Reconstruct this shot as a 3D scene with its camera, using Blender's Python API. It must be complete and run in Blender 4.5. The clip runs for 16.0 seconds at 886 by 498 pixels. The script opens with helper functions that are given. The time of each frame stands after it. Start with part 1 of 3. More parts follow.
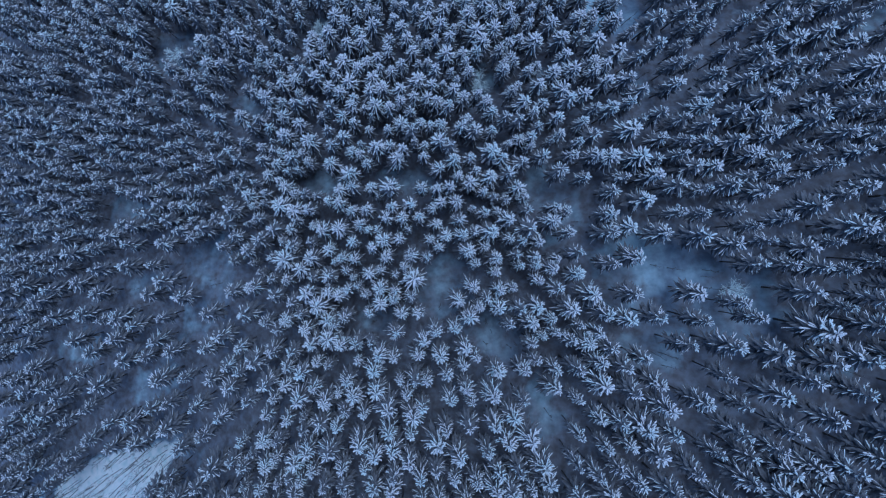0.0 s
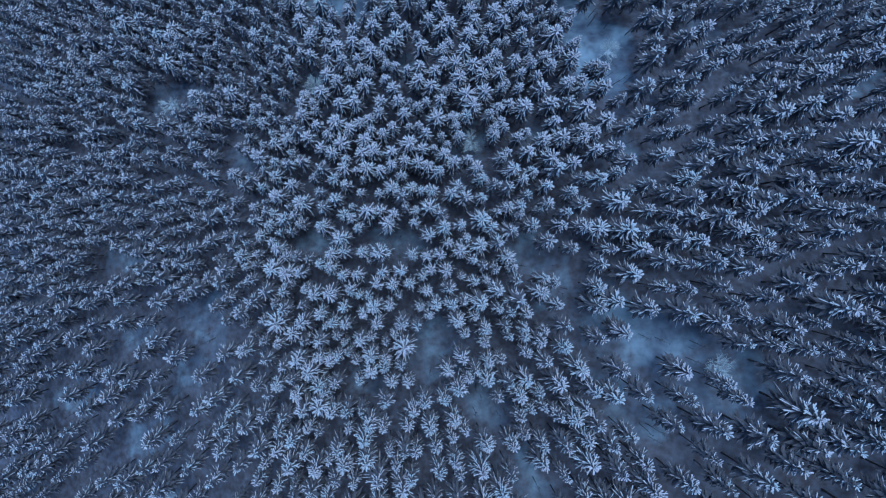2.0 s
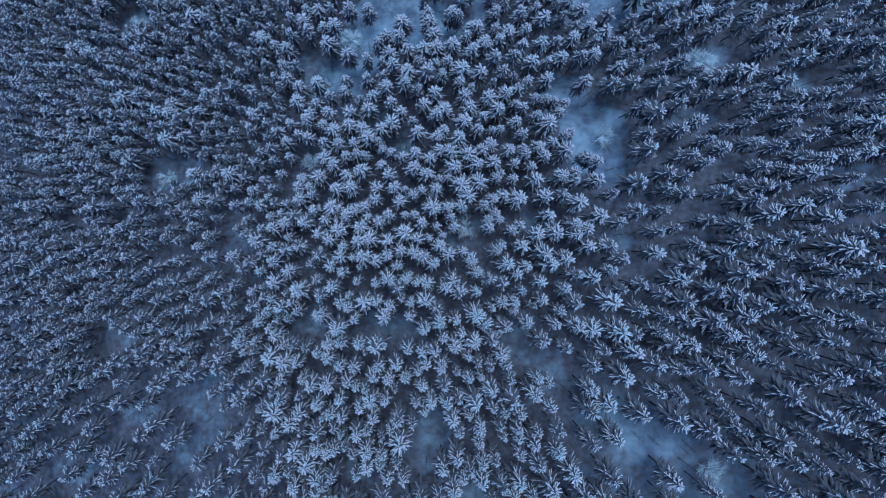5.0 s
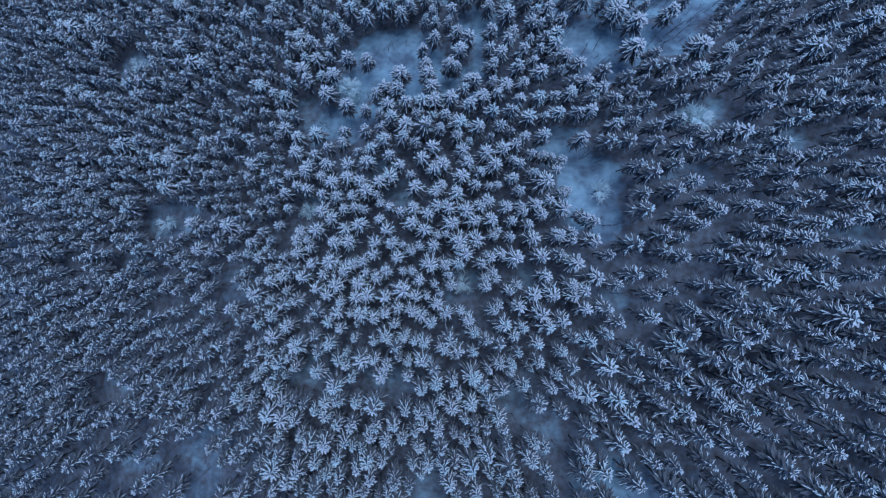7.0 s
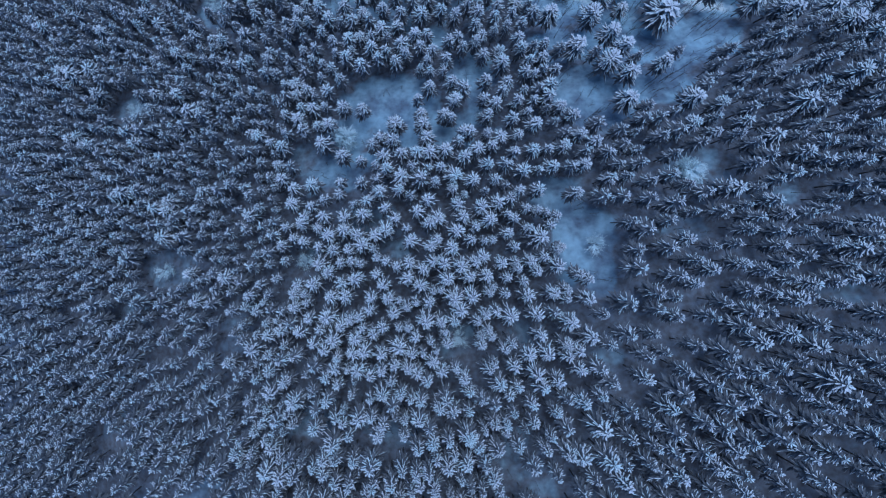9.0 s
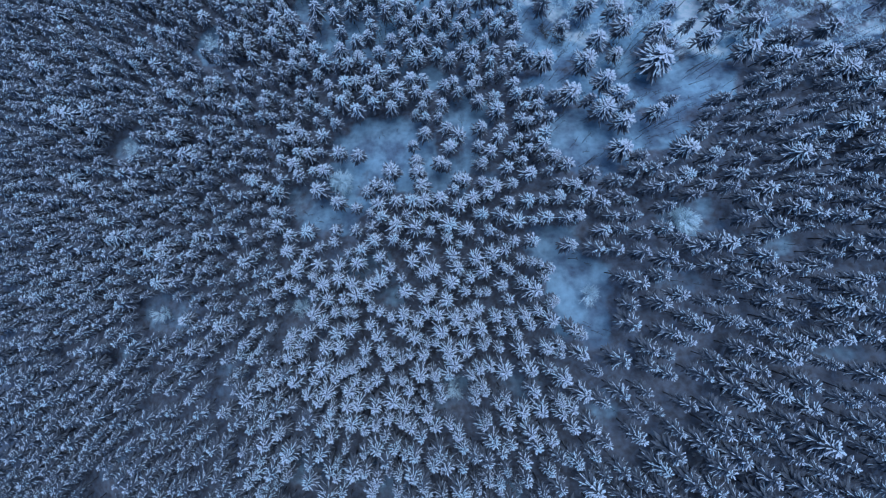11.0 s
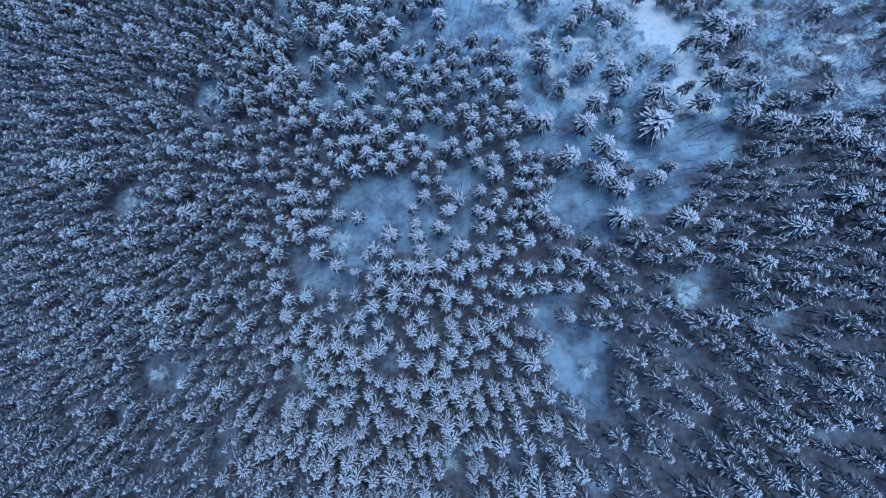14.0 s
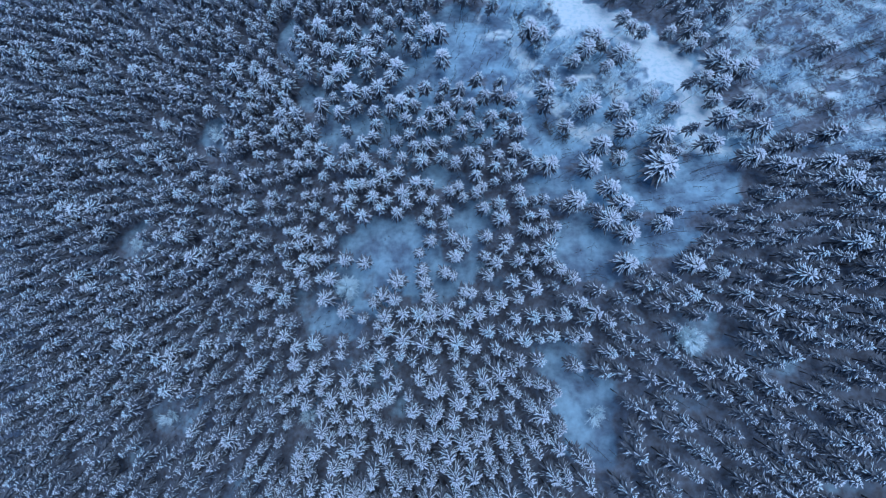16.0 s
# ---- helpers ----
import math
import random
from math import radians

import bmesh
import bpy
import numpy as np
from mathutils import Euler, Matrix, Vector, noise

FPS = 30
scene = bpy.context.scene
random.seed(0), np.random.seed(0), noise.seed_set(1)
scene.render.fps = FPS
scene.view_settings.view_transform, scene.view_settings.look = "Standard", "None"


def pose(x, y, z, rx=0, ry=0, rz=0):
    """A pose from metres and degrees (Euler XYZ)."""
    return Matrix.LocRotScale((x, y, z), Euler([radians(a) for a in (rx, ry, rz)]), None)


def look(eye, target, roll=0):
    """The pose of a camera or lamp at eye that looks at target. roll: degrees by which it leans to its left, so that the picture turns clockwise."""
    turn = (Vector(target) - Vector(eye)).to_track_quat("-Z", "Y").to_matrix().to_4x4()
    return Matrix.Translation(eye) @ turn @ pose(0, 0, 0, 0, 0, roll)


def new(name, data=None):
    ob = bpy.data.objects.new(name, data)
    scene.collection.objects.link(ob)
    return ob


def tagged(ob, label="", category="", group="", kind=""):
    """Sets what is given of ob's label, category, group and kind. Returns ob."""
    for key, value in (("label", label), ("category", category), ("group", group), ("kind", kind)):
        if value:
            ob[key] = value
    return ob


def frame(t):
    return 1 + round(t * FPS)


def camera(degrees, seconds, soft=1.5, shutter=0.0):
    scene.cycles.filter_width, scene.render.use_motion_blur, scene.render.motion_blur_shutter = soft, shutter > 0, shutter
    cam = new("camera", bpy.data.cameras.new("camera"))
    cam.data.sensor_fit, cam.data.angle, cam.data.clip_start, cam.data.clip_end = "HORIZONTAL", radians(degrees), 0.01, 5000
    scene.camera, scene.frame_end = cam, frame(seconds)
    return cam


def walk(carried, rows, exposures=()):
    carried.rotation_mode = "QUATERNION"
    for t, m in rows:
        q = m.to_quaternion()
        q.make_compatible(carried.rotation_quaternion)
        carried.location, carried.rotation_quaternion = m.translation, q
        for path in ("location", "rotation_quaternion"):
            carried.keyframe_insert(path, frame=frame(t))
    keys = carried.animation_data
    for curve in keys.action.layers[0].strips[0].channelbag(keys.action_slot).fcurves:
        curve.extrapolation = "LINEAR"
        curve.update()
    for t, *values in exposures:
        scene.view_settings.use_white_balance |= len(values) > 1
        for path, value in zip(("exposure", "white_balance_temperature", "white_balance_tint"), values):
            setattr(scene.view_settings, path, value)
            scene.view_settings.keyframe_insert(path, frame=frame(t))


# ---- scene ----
# ---------- camera: a drone that looks straight down and flies along +y over a hillside ----------
cam = camera(70.0, 16.0, soft=1.15)
ROWS = [
    (0.0, 0.00, 0.00, 150.00, -0.56, -3.02, -0.00),
    (0.5, 0.59, 3.22, 150.22, -0.56, -3.02, 0.01),
    (1.0, 1.13, 6.49, 150.56, -0.56, -3.02, -0.01),
    (1.5, 1.50, 9.79, 150.78, -0.56, -3.02, -0.03),
    (2.0, 1.90, 13.23, 150.99, -0.56, -3.02, 0.00),
    (2.5, 2.13, 16.58, 151.18, -0.56, -3.02, -0.02),
    (3.0, 2.32, 19.85, 151.48, -0.56, -3.02, -0.11),
    (3.5, 2.48, 23.03, 151.78, -0.56, -3.02, -0.09),
    (4.0, 2.60, 26.15, 152.00, -0.56, -3.02, -0.14),
    (6.5, 3.22, 41.52, 152.61, -0.56, -3.02, 0.06),
    (7.0, 3.37, 44.68, 152.79, -0.56, -3.02, 0.06),
    (7.5, 3.55, 47.85, 152.91, -0.56, -3.02, 0.04),
    (8.0, 3.85, 50.95, 153.14, -0.56, -3.02, -0.10),
    (8.5, 4.10, 54.09, 153.38, -0.56, -3.02, -0.27),
    (9.0, 4.35, 57.19, 153.62, -0.56, -3.01, -0.38),
    (11.5, 5.87, 71.74, 154.14, -0.56, -3.01, -0.30),
    (12.0, 5.95, 74.51, 154.25, -0.56, -3.01, -0.25),
    (12.5, 6.01, 77.29, 154.39, -0.56, -3.02, -0.17),
    (13.0, 6.03, 79.97, 154.30, -0.56, -3.02, -0.15),
    (13.5, 6.04, 82.60, 154.25, -0.56, -3.02, -0.06),
    (14.0, 5.97, 85.19, 154.18, -0.56, -3.02, -0.02),
    (14.5, 5.73, 87.86, 154.23, -0.56, -3.02, -0.26),
    (15.0, 5.29, 90.79, 154.26, -0.56, -3.02, -0.50),
    (15.5, 4.85, 93.71, 154.39, -0.56, -3.02, -0.50),
    (16.0, 4.30, 97.00, 154.43, -0.56, -3.02, -0.52),
]
walk(cam, [(t, pose(x, y, z, rx, ry, rz)) for t, x, y, z, rx, ry, rz in ROWS],
     exposures=[(0.0, -0.8, 4230, 7), (4.0, -0.8, 4230, 7), (9.0, -0.72, 4230, 6), (16.0, -0.5, 4230, 5)])

# ---------- world and sun ----------
world = bpy.data.worlds.new("dusk_sky")
scene.world = world
world.use_nodes = True
wn = world.node_tree
sky = wn.nodes.new("ShaderNodeTexSky")
sky.sky_type = "NISHITA"
sky.sun_disc = False
sky.sun_elevation = radians(73)
sky.sun_rotation = radians(12)
wn.links.new(sky.outputs["Color"], wn.nodes["Background"].inputs["Color"])
wn.nodes["Background"].inputs["Strength"].default_value = 0.115

sun = new("sun", bpy.data.lights.new("sun", "SUN"))
sun.data.energy = 2.0
sun.data.angle = radians(40)
sun.data.color = (1.0, 0.92, 0.82)
sun.matrix_world = look((4, 18, 62), (0, 0, 0))

# ---------- materials ----------


def material(name, base, rough=0.8):
    m = bpy.data.materials.new(name)
    m.use_nodes = True
    b = m.node_tree.nodes["Principled BSDF"]
    b.inputs["Base Color"].default_value = (*base, 1)
    b.inputs["Roughness"].default_value = rough
    return m, m.node_tree, b


def noise_node(nt, scale, detail=3.0, space="Object"):
    co = nt.nodes.new("ShaderNodeTexCoord")
    n = nt.nodes.new("ShaderNodeTexNoise")
    n.inputs["Scale"].default_value = scale
    n.inputs["Detail"].default_value = detail
    nt.links.new(co.outputs[space], n.inputs["Vector"])
    return n.outputs["Fac"]


def ramp(nt, fac, stops):
    r = nt.nodes.new("ShaderNodeValToRGB")
    while len(r.color_ramp.elements) < len(stops):
        r.color_ramp.elements.new(0.5)
    for e, (p, c) in zip(r.color_ramp.elements, stops):
        e.position, e.color = p, (*c, 1)
    nt.links.new(fac, r.inputs["Fac"])
    return r.outputs["Color"]


def mix(nt, fac, c1, c2):
    n = nt.nodes.new("ShaderNodeMix")
    n.data_type = "RGBA"
    nt.links.new(fac, n.inputs[0])
    nt.links.new(c1, n.inputs[6])
    nt.links.new(c2, n.inputs[7])
    return n.outputs[2]


def bump(nt, b, fac, strength, distance):
    n = nt.nodes.new("ShaderNodeBump")
    n.inputs["Strength"].default_value = strength
    n.inputs["Distance"].default_value = distance
    nt.links.new(fac, n.inputs["Height"])
    nt.links.new(n.outputs["Normal"], b.inputs["Normal"])


def snow_on_branches():
    m, nt, b = material("snow_on_branches", (0.8, 0.82, 0.85), 0.7)
    fine = noise_node(nt, 4.2, 3)
    broad = noise_node(nt, 0.35, 2)
    grain = ramp(nt, fine, [(0.30, (0.52, 0.53, 0.54)), (0.40, (0.90, 0.92, 0.92)), (0.58, (0.96, 0.97, 0.97))])
    dull = ramp(nt, fine, [(0.34, (0.38, 0.39, 0.40)), (0.46, (0.80, 0.82, 0.83)), (0.66, (0.93, 0.94, 0.94))])
    pick = ramp(nt, broad, [(0.4, (0, 0, 0)), (0.6, (1, 1, 1))])
    tint = ramp(nt, noise_node(nt, 0.22, 1), [(0.36, (0.93, 1.0, 0.99)), (0.5, (1.0, 0.99, 0.97)), (0.64, (1.0, 0.96, 0.97))])
    both = nt.nodes.new("ShaderNodeMix")
    both.data_type, both.blend_type = "RGBA", "MULTIPLY"
    both.inputs[0].default_value = 1.0
    nt.links.new(mix(nt, pick, dull, grain), both.inputs[6])
    nt.links.new(tint, both.inputs[7])
    nt.links.new(both.outputs[2], b.inputs["Base Color"])
    return m


def needles():
    m, nt, b = material("spruce_needles", (0.03, 0.045, 0.035), 0.75)
    nt.links.new(ramp(nt, noise_node(nt, 3.0), [(0.3, (0.135, 0.13, 0.132)), (0.55, (0.185, 0.185, 0.195)), (0.78, (0.24, 0.25, 0.265))]), b.inputs["Base Color"])
    return m


def bark():
    m, nt, b = material("bark", (0.07, 0.055, 0.045), 0.9)
    nt.links.new(ramp(nt, noise_node(nt, 4.0), [(0.35, (0.07, 0.06, 0.055)), (0.7, (0.17, 0.155, 0.145))]), b.inputs["Base Color"])
    return m


def frost():
    m, nt, b = material("hoar_frost", (0.7, 0.73, 0.76), 0.8)
    nt.links.new(ramp(nt, noise_node(nt, 2.0), [(0.3, (0.68, 0.78, 0.79)), (0.6, (0.86, 0.95, 0.95))]), b.inputs["Base Color"])
    return m


def snow_ground():
    """Needle litter with the trees' shade put into its colour, thin snow over grass in the openings, clean snow on the
    track.
    """
    m, nt, b = material("snow_ground", (0.8, 0.82, 0.85), 0.7)
    clean_at, open_at = nt.nodes.new("ShaderNodeAttribute"), nt.nodes.new("ShaderNodeAttribute")
    clean_at.attribute_name, open_at.attribute_name = "clean_snow", "thin_snow"
    small = noise_node(nt, 0.7, 5)
    broad = noise_node(nt, 0.13, 5)
    # darker than the open snow: canopy shade is mixed into this floor colour
    shaded_litter = ramp(nt, small, [(0.32, (0.14, 0.13, 0.135)), (0.5, (0.21, 0.21, 0.235)), (0.72, (0.29, 0.31, 0.36))])
    dull = ramp(nt, small, [(0.25, (0.13, 0.15, 0.19)), (0.45, (0.19, 0.235, 0.30)), (0.75, (0.28, 0.35, 0.43))])
    fair = ramp(nt, small, [(0.25, (0.31, 0.41, 0.49)), (0.42, (0.40, 0.525, 0.61)), (0.75, (0.52, 0.67, 0.75))])
    pick = ramp(nt, broad, [(0.42, (0, 0, 0)), (0.6, (1, 1, 1))])
    clean = ramp(nt, small, [(0.3, (0.70, 0.80, 0.77)), (0.55, (0.94, 0.95, 0.91))])

    def ragged(attribute, lo, hi):
        """The attribute with a broken, patchy rim."""
        add = nt.nodes.new("ShaderNodeMath")
        add.operation = "MULTIPLY_ADD"
        nt.links.new(noise_node(nt, 0.45, 6), add.inputs[0])
        add.inputs[1].default_value = 0.9
        nt.links.new(attribute.outputs["Fac"], add.inputs[2])
        return ramp(nt, add.outputs[0], [(lo, (0, 0, 0)), (hi, (1, 1, 1))])

    floor = mix(nt, ragged(open_at, 0.55, 0.95), shaded_litter, mix(nt, pick, dull, fair))
    nt.links.new(mix(nt, ragged(clean_at, 0.62, 1.2), floor, clean), b.inputs["Base Color"])
    bump(nt, b, small, 0.5, 0.2)
    return m


SNOW, NEEDLES, BARK, FROST, GROUND = snow_on_branches(), needles(), bark(), frost(), snow_ground()

# ---------- the hillside ----------
TREE = 16.0  # mean height of the spruces


def hold(u, lo, hi, soft=40.0):
    """u, levelling off beyond lo and hi."""
    if u > hi:
        return hi + soft * math.tanh((u - hi) / soft)
    if u < lo:
        return lo - soft * math.tanh((lo - u) / soft)
    return u


def canopy(x, y):
    u, v = hold(x, -120, 125) / 50, hold(y, -60, 180) / 50
    return 29.0 + 19.7 * u - 15.8 * v - 0.9 * u * u - 4.0 * u * v - 1.6 * v * v


def ground_z(x, y):
    return canopy(x, y) - TREE + 0.8 * noise.noise((x / 14, y / 14, 0)) + 0.25 * noise.noise((x / 3.5, y / 3.5, 5))


# openings in the forest: x, y, half widths, turn in degrees
SOUTH = [(47, -4, 7.6, 3.3, -20), (57, -8, 5.8, 2.7, -25), (7, -8, 3.9, 7.1, 0), (15, -17, 6.7, 3.3, -15), (-47, -5, 6.5, 6.5, 0),
         (-65, -10, 5.6, 2.3, 20), (-49, -17, 6.7, 2.9, 30), (-19, 14, 4.4, 2.3, 0), (-1, 14, 6.4, 2.0, 0), (28, 11, 5.1, 4.1, 0),
         (31, 5, 2.9, 4.8, 0), (-72, 9, 5.9, 2.7, 0), (-41, 33, 2.8, 4.5, 0), (24, -31, 2.8, 4.9, 15), (44, -20, 5.3, 1.9, -30),
         (-6, -16, 5.3, 1.6, 0), (70, -20, 3.5, 1.6, 0), (-85, -27, 6.8, 4.4, 20), (-62, -34, 6.8, 3.5, 35)]
MIDDLE = [(45, 57, 6.5, 9.5, 0), (41, 67, 5, 7, 25), (48, 50, 3.5, 4, 20), (-60, 51, 7.9, 5.2, 0), (-20, 78, 5.4, 6.6, 20), (-6, 63, 8.7, 2.8, 0), (0, 57, 4.1, 2.7, 0),
          (16, 36, 3.0, 3.5, 0), (88, 68, 7.3, 1.9, 10), (73, 75, 6.3, 4.1, 0), (68, 60, 4.1, 2.4, -20), (96, 46, 6.7, 1.5, -8),
          (-72, 38, 3.4, 2.1, 0), (-22, 55, 2.8, 2.0, 0), (31, 37, 2.7, 2.4, 0), (47, 33, 2.5, 1.8, 0), (-78, 98, 6.8, 4.4, 0)]
NORTH = [(62, 114, 14, 10, 10), (78, 113, 10, 9, 20), (52, 128, 12, 10, 0), (-1, 96, 14.3, 7.6, 0), (22, 103, 5.7, 7.8, 0), (-13, 78, 9.7, 4.4, 10), (-12, 86, 7, 6, 0), (54, 96, 14.5, 8.6, 8), (70, 98, 10.0, 4.5, 25),
         (84, 111, 11.0, 5.2, 30), (9, 87, 16.0, 4.9, 0), (-56, 131, 4.2, 6.7, 0), (-35, 165, 2.6, 8.5, 0), (38, 148, 6.0, 16.8, 0),
         (-19, 129, 3.5, 6.1, 0), (14, 151, 14, 6.5, 0), (21, 168, 9.3, 9.3, 0), (-10, 133, 4.4, 2.1, 0), (31, 154, 5.3, 7.1, 0), (0, 129.5, 3.4, 2.1, 0), (13, 116, 9.0, 2.0, 0), (46, 127, 9.4, 9.4, 0), (46, 112, 9.0, 4.5, 0), (-27, 143, 3.5, 4.2, 0),
         (32, 163, 12.3, 10.6, 0), (75, 157, 25.4, 12.0, -35), (81, 137, 9.4, 7.9, -40)]
VALLEY = [(64, 143, 32, 22, -25), (44, 168, 18, 22, 0), (112, 150, 34, 15, 10), (140, 170, 50, 22, 10), (118, 136, 26, 12, 6), (130, 128, 30, 7, 8), (91, 123, 9, 6, 20)]
# clean, trodden snow: the track through the valley and the field below the lower edge of the wood
BARE_SNOW = [(58, 180, 8, 9, 8), (63, 172, 9, 7, 0), (71, 168, 9, 6.5, 0), (77, 163, 8, 6.5, -30), (81, 158, 7.5, 8, 25), (85, 151, 9, 7, -30), (91, 144, 7, 7, 0),
             (90.5, 137, 5.5, 7, 10), (87, 129, 6, 6, -20), (-75, -60, 25, 7.0, 28)]
SPARSE = [(6, 148, 34, 30, 0), (-66, -24, 38, 26, 0), (50, -8, 16, 10, -20)]
OPEN = SOUTH + MIDDLE + NORTH + VALLEY + BARE_SNOW
GLADES = SOUTH[:1] + MIDDLE[:3] + NORTH + VALLEY + BARE_SNOW + SPARSE[:1]
GAPS = SOUTH[1:] + MIDDLE[3:] + SPARSE[2:]


def inside(x, y, spots, grow=0.0):
    """1 at the middle of the nearest spot, 0 at its rim, less outside."""
    best = -9.0
    for cx, cy, ax, ay, turn in spots:
        c, s = math.cos(radians(turn)), math.sin(radians(turn))
        dx, dy = x - cx, y - cy
        u, v = (c * dx + s * dy) / (ax + grow), (-s * dx + c * dy) / (ay + grow)
        best = max(best, 1 - math.sqrt(u * u + v * v))
    return best


def axis(lo, hi, step):
    near = list(np.arange(lo, hi + 0.1, step))
    out = [step * 1.35 ** k for k in range(1, 24)]
    return [lo - v for v in np.cumsum(out)[::-1]] + near + [hi + v for v in np.cumsum(out)]


def hillside():
    xs, ys = axis(-170, 190, 2.0), axis(-100, 220, 2.0)
    verts = [(x, y, ground_z(x, y)) for y in ys for x in xs]
    nx, ny = len(xs), len(ys)
    faces = [(j * nx + i, j * nx + i + 1, (j + 1) * nx + i + 1, (j + 1) * nx + i) for j in range(ny - 1) for i in range(nx - 1)]
    me = bpy.data.meshes.new("ground")
    me.from_pydata(verts, [], faces)
    me.polygons.foreach_set("use_smooth", [True] * len(faces))
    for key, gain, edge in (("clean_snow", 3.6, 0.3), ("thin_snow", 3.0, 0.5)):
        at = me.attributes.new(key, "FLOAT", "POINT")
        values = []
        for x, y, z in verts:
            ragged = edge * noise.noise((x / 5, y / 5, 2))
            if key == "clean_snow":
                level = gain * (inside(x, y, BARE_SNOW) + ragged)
            else:  # the small gaps stay nearer the shade-darkened floor than the wide glades
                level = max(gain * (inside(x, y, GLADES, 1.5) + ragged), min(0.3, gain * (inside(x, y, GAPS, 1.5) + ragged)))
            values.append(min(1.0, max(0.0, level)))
        if key == "clean_snow":  # drifts between the valley's brush
            values = [max(v, min(0.5, max(0.0, 3.0 * (noise.noise((x / 9, y / 6, 8)) - 0.12)))) if inside(x, y, VALLEY) > 0 else v for v, (x, y, z) in zip(values, verts)]
        else:  # more heather than snow far across the valley
            values = [min(v, 0.16 + 0.6 * noise.noise((x / 16, y / 8, 11))) if x > 96 and y > 108 else v for v, (x, y, z) in zip(values, verts)]
        at.data.foreach_set("value", values)
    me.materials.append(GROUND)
    return tagged(new("ground", me), "snow-covered forest hillside with heather showing through", "ground", kind="structure")


hillside()

# ---------- spruces ----------


def spruce_arrays(seed, height, radius, tiers=9, snow=1.0, heavy=1.0):
    """Trunk, needle boughs and the snow that lies on them, as lists of points and triangles."""
    rnd = random.Random(seed)
    parts = {"trunk": ([], []), "crown": ([], []), "snow_load": ([], [])}
    v, f = parts["trunk"]
    n = 6
    for z, r in ((-0.6, 0.16), (height * 0.45, 0.10), (height * 0.97, 0.03)):
        v += [(r * math.cos(k * math.tau / n), r * math.sin(k * math.tau / n), z) for k in range(n)]
    for lvl in range(2):
        for k in range(n):
            a, b = lvl * n + k, lvl * n + (k + 1) % n
            f += [(a, b, b + n), (a, b + n, a + n)]
    cv, cf = parts["crown"]
    sv, sf = parts["snow_load"]
    up = Vector((0, 0, 1))

    def bough(o, d, length, rise, bow, width):
        """A flat dark spray of needles that arches from o outward along d."""
        side = Vector((-d.y, d.x, 0)) * width
        mid = o + d * length * 0.6 + up * (rise * 0.6 + bow)
        i = len(cv)
        cv.extend([o, mid + side, o + d * length + up * rise, mid - side, mid - up * (0.22 + 0.08 * length)])
        cf.extend([(i, i + 2, i + 1), (i, i + 3, i + 2), (i, i + 4, i + 2)])

    def finger(o, d, length, rise, bow, width, thick):
        """A rounded roll of snow along an arched bough, thickest towards its blunt end."""
        side = Vector((-d.y, d.x, 0)) * width * 0.5
        i = len(sv)
        sv.append(o)
        for s, w, lift in ((0.42, 0.9, 0.9), (0.88, 1.0, 1.0)):
            c = o + d * length * s + up * (rise * s + bow * 4 * s * (1 - s))
            sv.extend([c + side * w - up * thick * 0.5, c + up * thick * lift, c - side * w - up * thick * 0.5])
        sv.append(o + d * length + up * (rise - thick * 0.3))
        sf.extend([(i, i + 2, i + 1), (i, i + 3, i + 2), (i + 1, i + 2, i + 5), (i + 1, i + 5, i + 4), (i + 2, i + 3, i + 6), (i + 2, i + 6, i + 5),
                   (i + 4, i + 5, i + 7), (i + 5, i + 6, i + 7)])

    def twig(o, d, length, rise, width, thick):
        """A short side roll."""
        side = Vector((-d.y, d.x, 0)) * width * 0.5
        c = o + d * length * 0.68 + up * (rise * 0.68)
        i = len(sv)
        sv.extend([o, c + side - up * thick * 0.4, c + up * thick, c - side - up * thick * 0.4, o + d * length + up * (rise - thick * 0.3)])
        sf.extend([(i, i + 2, i + 1), (i, i + 3, i + 2), (i + 1, i + 2, i + 4), (i + 2, i + 3, i + 4)])

    # bare, shaded boughs below the living crown
    for k in range(14):
        a = rnd.uniform(0, math.tau)
        length = radius * rnd.uniform(0.5, 0.85)
        bough(up * height * rnd.uniform(0.30, 0.46), Vector((math.cos(a), math.sin(a), 0)), length, -0.25 * length, 0.1, 0.24)
    z0 = height * rnd.uniform(0.47, 0.53)
    fuller, skew = rnd.uniform(0, math.tau), rnd.uniform(0.08, 0.24)
    turn = rnd.random() * math.tau
    for t in range(tiers):
        u = (t + 0.5) / tiers
        z = z0 + (height - 0.35 - z0) * u ** 0.92
        count = round((6.0 + 8.0 * (1 - u)) * max(0.95, radius / 2.9))
        turn += 2.4 + rnd.uniform(-0.3, 0.3)
        for k in range(count):
            a = turn + k * math.tau / count + rnd.uniform(-0.34, 0.34)
            length = radius * ((1 - u) ** 0.8 * 0.76 + 0.28) * rnd.uniform(0.62, 1.16) * (1 + skew * math.cos(a - fuller))
            slope = -0.34 + 0.85 * u ** 1.6 + rnd.uniform(-0.13, 0.13)
            d = Vector((math.cos(a), math.sin(a), 0))
            p = up * (z + rnd.uniform(-0.28, 0.28))
            rise, bow = slope * length, length * rnd.uniform(0.04, 0.12)
            # sheltered lower boughs carry less snow than the open top
            laden = rnd.random() < snow * min(1.0, 0.18 + 1.15 * u)
            bough(p - up * 0.2, d, length * 0.92, rise - 0.12, bow - 0.14, 0.18 + 0.05 * length)
            if not laden:
                continue
            load = heavy * (0.50 + 1.32 * u ** 1.5) * rnd.uniform(0.78, 1.2)
            w = (0.165 + 0.012 * length) * load
            b0 = 0.10 if u > 0.7 else rnd.uniform(0.18, 0.38)
